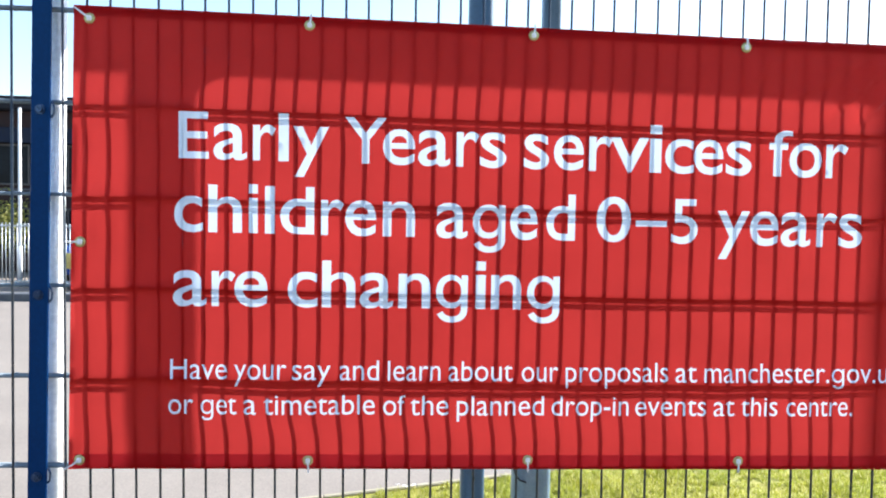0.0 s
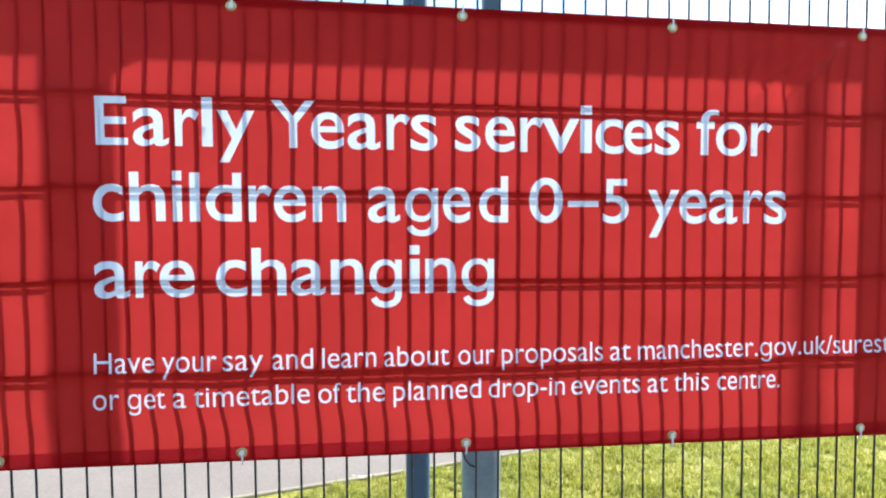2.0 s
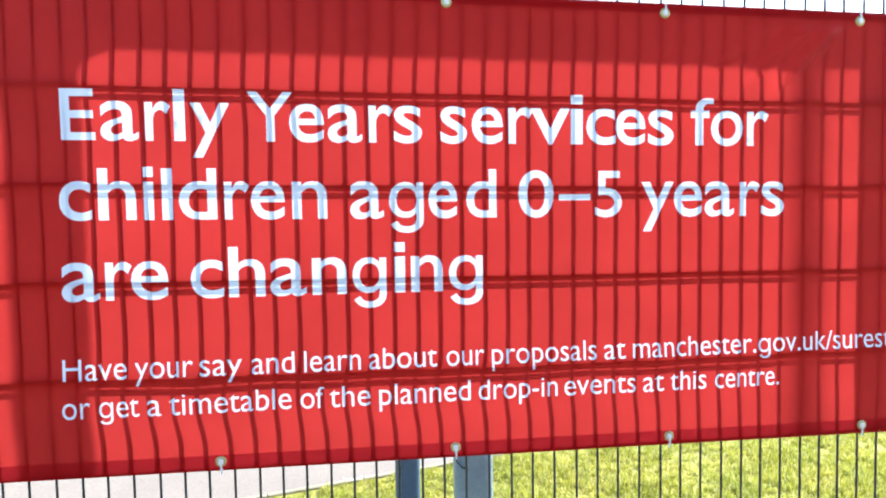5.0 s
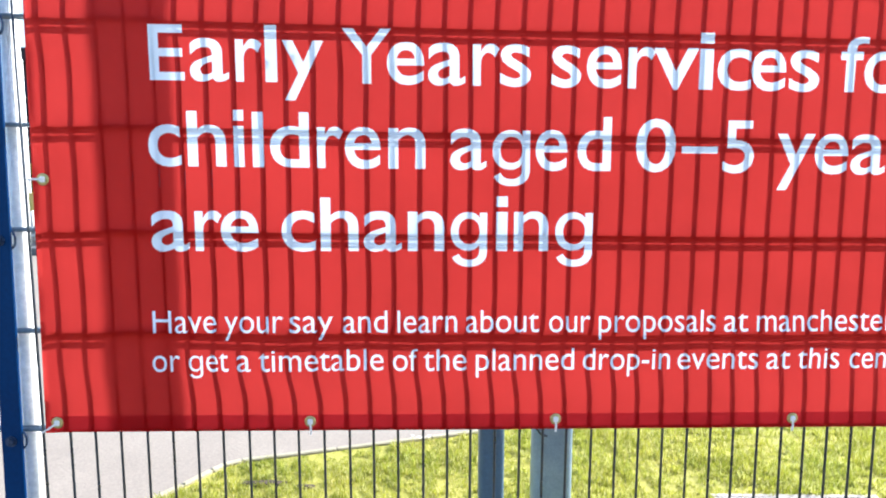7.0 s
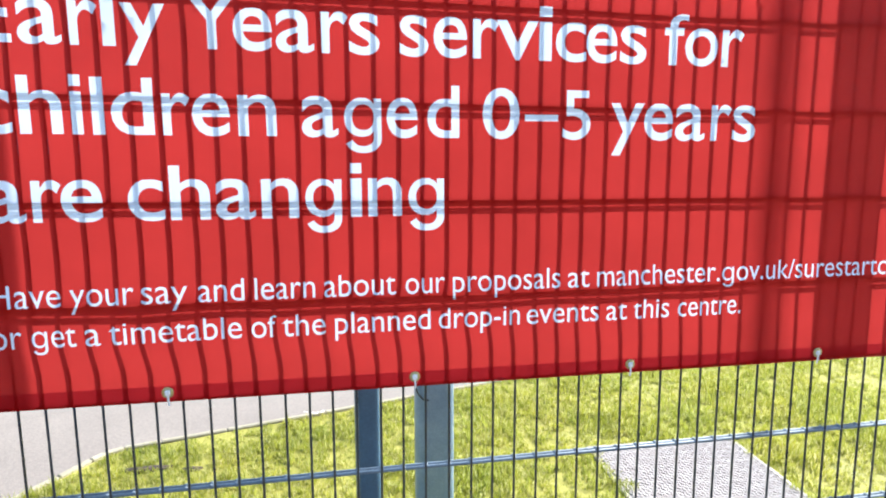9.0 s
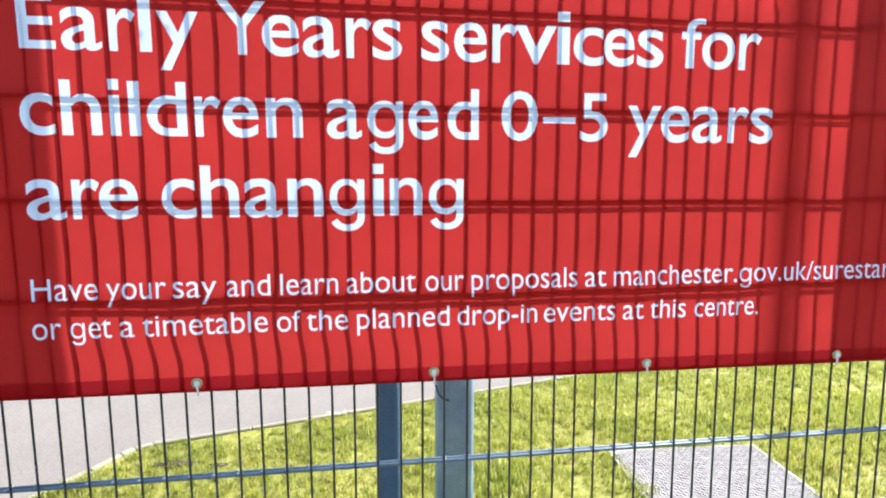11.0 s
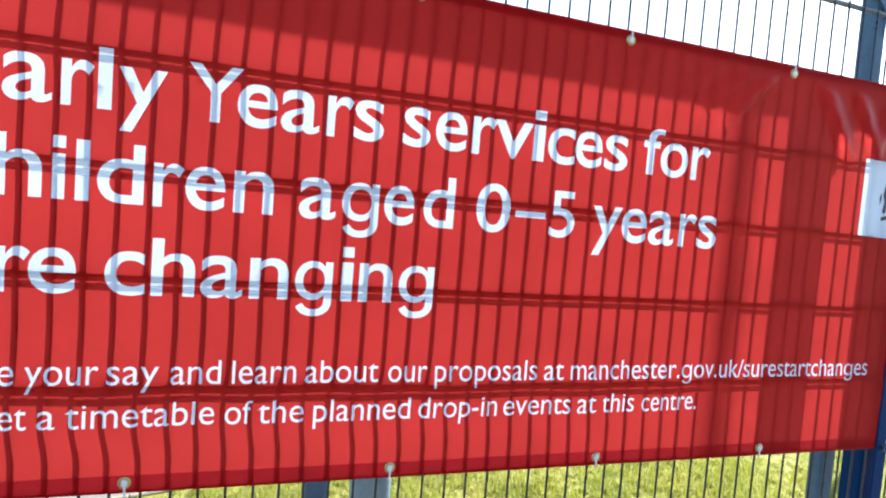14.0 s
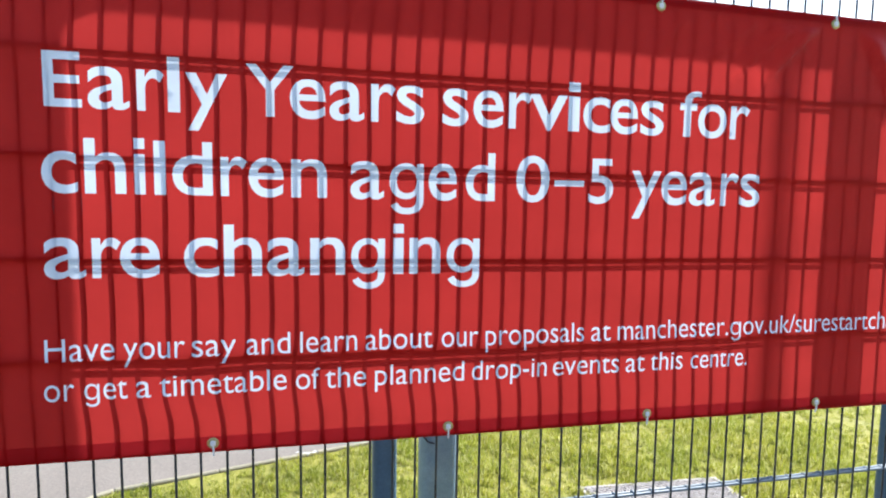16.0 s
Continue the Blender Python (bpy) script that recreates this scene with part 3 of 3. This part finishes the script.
def banner():
    from mathutils.geometry import delaunay_2d_cdt
    ban = thing("banner", "red printed vinyl banner with white lettering, tied to the fence", "banner", (0, 0, 0))
    verts, edges, faces, owner = [], [], [], []
    caps = {}
    glyphs, words = lettering()
    for body, x0, x1, z, cap, wi in glyphs:
        bold = 0.008 if cap > 0.06 else -0.003
        if bold not in caps:
            caps[bold] = cap_height(bold)
        big_i = body == "i" and cap > 0.06
        vs, es, fs = word_mesh("\u0131" if big_i else body, bold)
        lo, hi = min(v[0] for v in vs), max(v[0] for v in vs)
        h, low = caps[bold]
        if big_i:
            k = len(vs)
            vs = vs + [(lo, low + 0.86 * h), (hi, low + 0.86 * h), (hi, low + 1.06 * h), (lo, low + 1.06 * h)]
            es = es + [[k, k + 1], [k + 1, k + 2], [k + 2, k + 3], [k + 3, k]]
            fs = fs + [[k, k + 1, k + 2], [k, k + 2, k + 3]]
        n = len(verts)
        verts += [Vector((x0 + (v[0] - lo) / (hi - lo) * (x1 - x0), z + (v[1] - low) * cap / h)) for v in vs]
        edges += [(a + n, b + n) for a, b in es]
        faces += [[i + n for i in f] for f in fs]
        owner += [wi] * len(fs)
    # the white panel for the arms
    panel = words
    n = len(verts)
    verts += [Vector(p) for p in ((1.540, 1.557), (1.815, 1.549), (1.815, 1.752), (1.540, 1.760))]
    edges += [(n, n + 1), (n + 1, n + 2), (n + 2, n + 3), (n + 3, n)]
    faces.append([n, n + 1, n + 2, n + 3])
    owner.append(panel)
    # the sheet's own fine grid
    nx, nz = 253, 111
    g = len(verts)
    for i in range(nx + 1):
        for j in range(nz + 1):
            inner = 0 < i < nx and 0 < j < nz
            jx = 0.0011 * math.sin(i * 12.9 + j * 7.7) if inner else 0.0
            jz = 0.0011 * math.sin(i * 5.3 + j * 11.1) if inner else 0.0
            x = BX0 + (BX1 - BX0) * i / nx
            jx += (0.002 + 0.012 * min(1.0, j / nz / 0.75)) * (1 - i / nx) ** 12
            verts.append(Vector((x + jx, low_edge(x) + (top_edge(x) - low_edge(x)) * j / nz + jz)))
    out_v, _, out_f, _, _, _ = delaunay_2d_cdt(verts, edges, [], 0, 1e-5)
    co = [(v.x, banner_y(v.x, v.y), v.y) for v in out_v]
    # which printed word, if any, each small triangle lies in
    flat = np.array([(v.x, v.y) for v in out_v])
    tris = np.array(out_f)
    mid = flat[tris].mean(axis=1)
    mine = np.full(len(tris), -1)
    for wi in range(panel + 1):
        shapes = np.array([[tuple(verts[i]) for i in f[:3]] for f, o in zip(faces, owner) if o == wi])
        if wi == panel:
            q = [tuple(verts[i]) for i in faces[-1]]
            shapes = np.array([q[:3], [q[0], q[2], q[3]]])
        lo, hi = shapes.min(axis=(0, 1)), shapes.max(axis=(0, 1))
        near = np.nonzero(((mid > lo) & (mid < hi)).all(axis=1))[0]
        p = mid[near][:, None, :]
        a, b, c = (shapes[None, :, k, :] for k in range(3))
        sides = [(v[..., 0] - u[..., 0]) * (p[..., 1] - u[..., 1]) - (v[..., 1] - u[..., 1]) * (p[..., 0] - u[..., 0]) for u, v in ((a, b), (b, c), (c, a))]
        area = np.abs((b - a)[..., 0] * (c - a)[..., 1] - (b - a)[..., 1] * (c - a)[..., 0])
        within = (np.all([s >= 0 for s in sides], axis=0) | np.all([s <= 0 for s in sides], axis=0)) & (area > 1e-10)
        mine[near[within.any(axis=1)]] = wi
    groups = {}
    for f, o in zip(out_f, mine.tolist()):
        groups.setdefault(o, []).append(f)

    def piece(name, tris, mat, label=""):
        used = sorted({i for f in tris for i in f})
        at = {v: k for k, v in enumerate(used)}
        me = bpy.data.meshes.new(name)
        me.from_pydata([co[i] for i in used], [], [[at[i] for i in f] for f in tris])
        me.materials.append(mat)
        for p in me.polygons:
            p.use_smooth = True
        ob = new(name, me)
        ob.parent = ban
        if label:
            ob["label"] = label
        return ob

    piece("sheet", groups.pop(-1), RED, "creased red vinyl sheet")
    arms = piece("arms_panel", groups.pop(panel), WHITE, "white printed panel")
    for wi in sorted(groups):
        piece("lettering", groups[wi], WHITE, "white printed word")

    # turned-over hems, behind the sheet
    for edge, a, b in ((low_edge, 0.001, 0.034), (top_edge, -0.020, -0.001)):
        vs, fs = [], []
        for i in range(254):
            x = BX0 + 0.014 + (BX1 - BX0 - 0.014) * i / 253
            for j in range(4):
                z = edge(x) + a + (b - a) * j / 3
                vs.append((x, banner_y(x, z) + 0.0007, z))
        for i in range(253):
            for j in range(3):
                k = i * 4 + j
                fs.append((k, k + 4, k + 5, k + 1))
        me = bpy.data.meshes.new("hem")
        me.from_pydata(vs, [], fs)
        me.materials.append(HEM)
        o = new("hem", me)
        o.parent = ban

    # the arms, as plain dark shapes: shield, two uprights, crest, scroll
    def dark(name, pts, parent):
        vs = [Vector((1.655 + 0.82 * u, 1.652 + 0.82 * v)) for u, v in pts]
        bm = bmesh.new()
        bm.faces.new([bm.verts.new((v.x, banner_y(v.x, v.y) - 0.0012, v.y)) for v in vs])
        part(name, bm, INK, parent, "dark plain printed shape")

    dark("shield", [(-0.018, 0.028), (0.018, 0.028), (0.018, -0.010), (0.0, -0.034), (-0.018, -0.010)], arms)
    for s in (-1, 1):
        dark("side_bar", [(s * 0.026, 0.04), (s * 0.040, 0.050), (s * 0.046, 0.02), (s * 0.036, 0.0), (s * 0.044, -0.035), (s * 0.030, -0.04), (s * 0.024, 0.0)], arms)
        dark("outer_bar", [(s * 0.054, 0.028), (s * 0.062, 0.012), (s * 0.058, -0.012), (s * 0.052, 0.006)], arms)
        dark("scroll_end", [(s * 0.016, -0.044), (s * 0.048, -0.052), (s * 0.046, -0.064), (s * 0.014, -0.056)], arms)
    dark("crest", [(-0.026, 0.046), (-0.012, 0.058), (0.012, 0.058), (0.026, 0.046), (0.012, 0.040), (-0.012, 0.040)], arms)
    dark("scroll", [(-0.012, -0.042), (0.012, -0.042), (0.010, -0.060), (-0.010, -0.060)], arms)

    # eyelets, and the ties that hold them to the wires
    holes = [(-0.666, 1.958, "tl"), (-0.686, 1.480, "l"), (-0.688, 1.004, "bl")]
    tops = [(-0.201, 1.960), (0.293, 1.955), (0.781, 1.945), (1.258, 1.940), (1.750, 1.936), (2.295, 1.930)]
    lows = [(-0.195, 1.000), (0.300, 0.999), (0.794, 0.994), (1.282, 0.991), (1.740, 0.988), (2.295, 0.984)]
    holes += [(x, z, "t") for x, z in tops] + [(x, z, "b") for x, z in lows]
    first = None
    for x, z, side in holes:
        y = banner_y(x, z)
        if first is None:
            first = part("eyelet", ring(0.0080, 0.0038), BRASS, ban, "pale brass eyelet", True)
            first.location = (x, y - 0.001, z)
        else:
            again("eyelet", first, ban, pose(x, y - 0.001, z))["label"] = "pale brass eyelet"
        knot = (x, y - 0.0035, z)
        ways = {"t": [(x + 0.002, y - 0.003, z + 0.012), (x + 0.003, WY - 0.006, z + 0.024)], "b": [(x + 0.001, y - 0.003, z - 0.016), (x + 0.001, WY - 0.006, z - 0.027)],
                "l": [(x - 0.02, y - 0.002, z), (x - 0.038, WY, z)], "tl": [(x - 0.014, y - 0.003, z + 0.010), (x - 0.034, WY - 0.006, z + 0.024)],
                "bl": [(x - 0.014, y - 0.003, z - 0.010), (x - 0.034, WY - 0.006, z - 0.022)]}[side]
        tie = joined(strap([knot, *ways], 0.0021), box((0.011, 0.006, 0.012), (x, y - 0.0035, z), 0.003, 2))
        part("tie", tie, NYLON, ban, "white nylon tie")
    part("tag", box((0.012, 0.003, 0.034), (-0.716, 1.481, 1.437), 0.001, 1), TAG, ban, "pale yellow plastic tag")
    return ban


banner()


# ---------------------------------------------------------------- beyond the car park
def railings():
    r = thing("railings", "grey steel railings along the far side of the car park", "railings", (0, 0, GROUND))
    y = 14.3
    bar = None
    for i in range(88):
        x = -13.5 + i * 0.0785
        if bar is None:
            bar = part("bar", rod((0, 0, 0.06), (0, 0, 1.42), 0.010, 8), RAIL, r, smooth=True)
            bar.location = (x, y, 0)
        else:
            again("bar", bar, r, pose(x, y, 0))
    for z in (0.16, 1.36):
        part("rail", box((7.0, 0.045, 0.03), (-10.1, y, z), 0.004, 1), RAIL, r)
    for x in (-13.56, -11.2, -8.8, -6.62):
        part("post", box((0.07, 0.07, 1.5), (x, y, 0.75), 0.006, 1), RAIL, r)


def far_kerb():
    k = thing("far_kerb", "dark low kerb wall under the far railings", "kerb", (0, 0, GROUND), kind="structure")
    for i in range(9):
        part("kerbstone", box((0.9, 0.3, 0.22), (-13.4 + i * 0.905, 12.45, 0.0), 0.02, 1), KERB, k)


def building():
    b = thing("building", "dark brown brick building with a navy fascia and dark window frames", "building", (-12.1, 19.2, GROUND))
    b.scale = (0.7, 0.7, 0.79)
    w, h, d = 14.0, 5.85, 8.0
    part("wall", box((w, d, h), (0, d / 2, h / 2)), BRICK, b)
    part("fascia", box((w + 0.6, d + 0.6, 0.55), (0, d / 2, h - 0.9), 0.02, 1), ROOF, b, "dark blue fascia band")
    part("roof", box((w + 0.8, d + 0.8, 0.5), (0, d / 2, h + 0.252), 0.05, 1), TILE, b)
    part("string_course", box((w + 0.05, 0.1, 0.07), (0, -0.052, 3.0), 0.01, 1), KERB, b)
    for i in range(6):
        for z in (1.6, 3.9):
            x = -5.6 + i * 2.25
            win = part("window", box((1.3, 0.06, 1.35), (x, -0.033, z), 0.005, 1), GLASS, b)
            part("window_frame", joined(*[box(s, c, 0.004, 1) for s, c in (((1.44, 0.1, 0.07), (x, -0.055, z + 0.71)), ((1.44, 0.1, 0.07), (x, -0.055, z - 0.71)),
                 ((0.07, 0.1, 1.345), (x - 0.685, -0.055, z)), ((0.07, 0.1, 1.345), (x + 0.685, -0.055, z)), ((0.05, 0.1, 1.345), (x, -0.055, z)))]), DARKFRAME, win, "dark frame")


def white_post():
    c = thing("white_post", "slim white steel post beside the railings", "post", (-8.55, 14.8, GROUND))
    part("shaft", rod((0, 0, 0), (0, 0, 3.97), 0.033, 16), FRAME, c, smooth=True)
    part("base", rod((0, 0, 0), (0, 0, 0.9), 0.048, 16), FRAME, c, smooth=True)
    part("post_cap", rod((0, 0, 3.971), (0, 0, 3.99), 0.046, 16), TILE, c, "dark cap")


def tree():
    rng = random.Random(9)
    t = thing("tree", "small yellow-green leafy tree behind the railings", "tree", (-10.95, 17.2, GROUND))
    limbs = [rod((0, 0, 0), (0.05, 0, 1.2), 0.09, 10)]
    tips = []
    for i in range(9):
        a, up = i * 2.4, rng.uniform(0.9, 1.9)
        tip = (0.9 * math.cos(a) * rng.uniform(0.5, 1), 0.9 * math.sin(a) * rng.uniform(0.5, 1), up)
        limbs.append(rod((0.05, 0, rng.uniform(0.6, 1.15)), tip, 0.025, 6))
        tips.append(tip)
    part("trunk", joined(*limbs), BARK, t)
    verts, faces = [], []
    for i in range(2600):
        c = rng.choice(tips)
        p = [c[k] + rng.gauss(0, 0.26) for k in range(3)]
        u = Vector((rng.gauss(0, 1), rng.gauss(0, 1), rng.gauss(0, 1))).normalized()
        v = u.orthogonal().normalized()
        n = len(verts)
        for s, q in ((-0.05, 0), (0, 0.025), (0.05, 0), (0, -0.025)):
            verts.append(tuple(Vector(p) + u * s + v * q))
        faces.append((n, n + 1, n + 2, n + 3))
    me = bpy.data.meshes.new("crown")
    me.from_pydata(verts, [], faces)
    me.materials.append(LEAF)
    o = new("crown", me)
    o.parent = t


def parked_car():
    c = thing("parked_car", "blue hatchback parked across the car park", "car", (-7.0, 16.4, GROUND))
    c.rotation_euler = (0, 0, radians(90))
    bm = bmesh.new()
    prof = [(-1.9, 0.3), (-1.95, 0.62), (-1.75, 0.86), (-1.0, 0.93), (-0.45, 1.38), (0.9, 1.42), (1.65, 1.0), (1.9, 0.85), (1.93, 0.3)]
    sides = []
    for y, sq in ((-0.82, 1.0), (-0.78, 1.0), (0.78, 1.0), (0.82, 1.0)):
        k = 0.96 if abs(y) > 0.8 else 1.0
        sides.append([bm.verts.new((x * k, y * (0.86 if z > 1.2 else 1.0), 0.28 + (z - 0.28) * (0.98 if k < 1 else 1))) for x, z in prof])
    for a, b in zip(sides, sides[1:]):
        for i in range(len(prof)):
            j = (i + 1) % len(prof)
            bm.faces.new((a[i], a[j], b[j], b[i]))
    bm.faces.new(sides[0])
    bm.faces.new(sides[-1][::-1])
    bmesh.ops.recalc_face_normals(bm, faces=bm.faces)
    part("body", bm, BLUECAR, c, smooth=False)
    for s in (-1, 1):
        part("side_window", box((1.5, 0.02, 0.3), (0.25, s * 0.762, 1.15), 0.008, 1), GLASS, c)
        for x in (-1.2, 1.2):
            wh = part("wheel", rod((x, s * 0.68, 0.31), (x, s * 0.85, 0.31), 0.31, 24), RUBBER, c)
            part("rim", rod((x, s * 0.852, 0.31), (x, s * 0.865, 0.31), 0.19, 16), STEEL, wh)


def wall_behind():
    """A plain brick wall added unseen behind the viewer: it closes the place and darkens the vinyl's reflections."""
    w = thing("unseen_wall", "unseen plain dark brown brick wall, added to be mirrored in the banner", "wall", (-7.6, -7.5, GROUND), kind="structure")
    part("brickwork", box((30.0, 0.3, 2.4), (0, 0, 1.17)), BRICK, w)
    part("coping", box((30.1, 0.38, 0.08), (0, 0, 2.412), 0.015, 1), TILE, w)


wall_behind()
railings()
far_kerb()
building()
white_post()
tree()
parked_car()
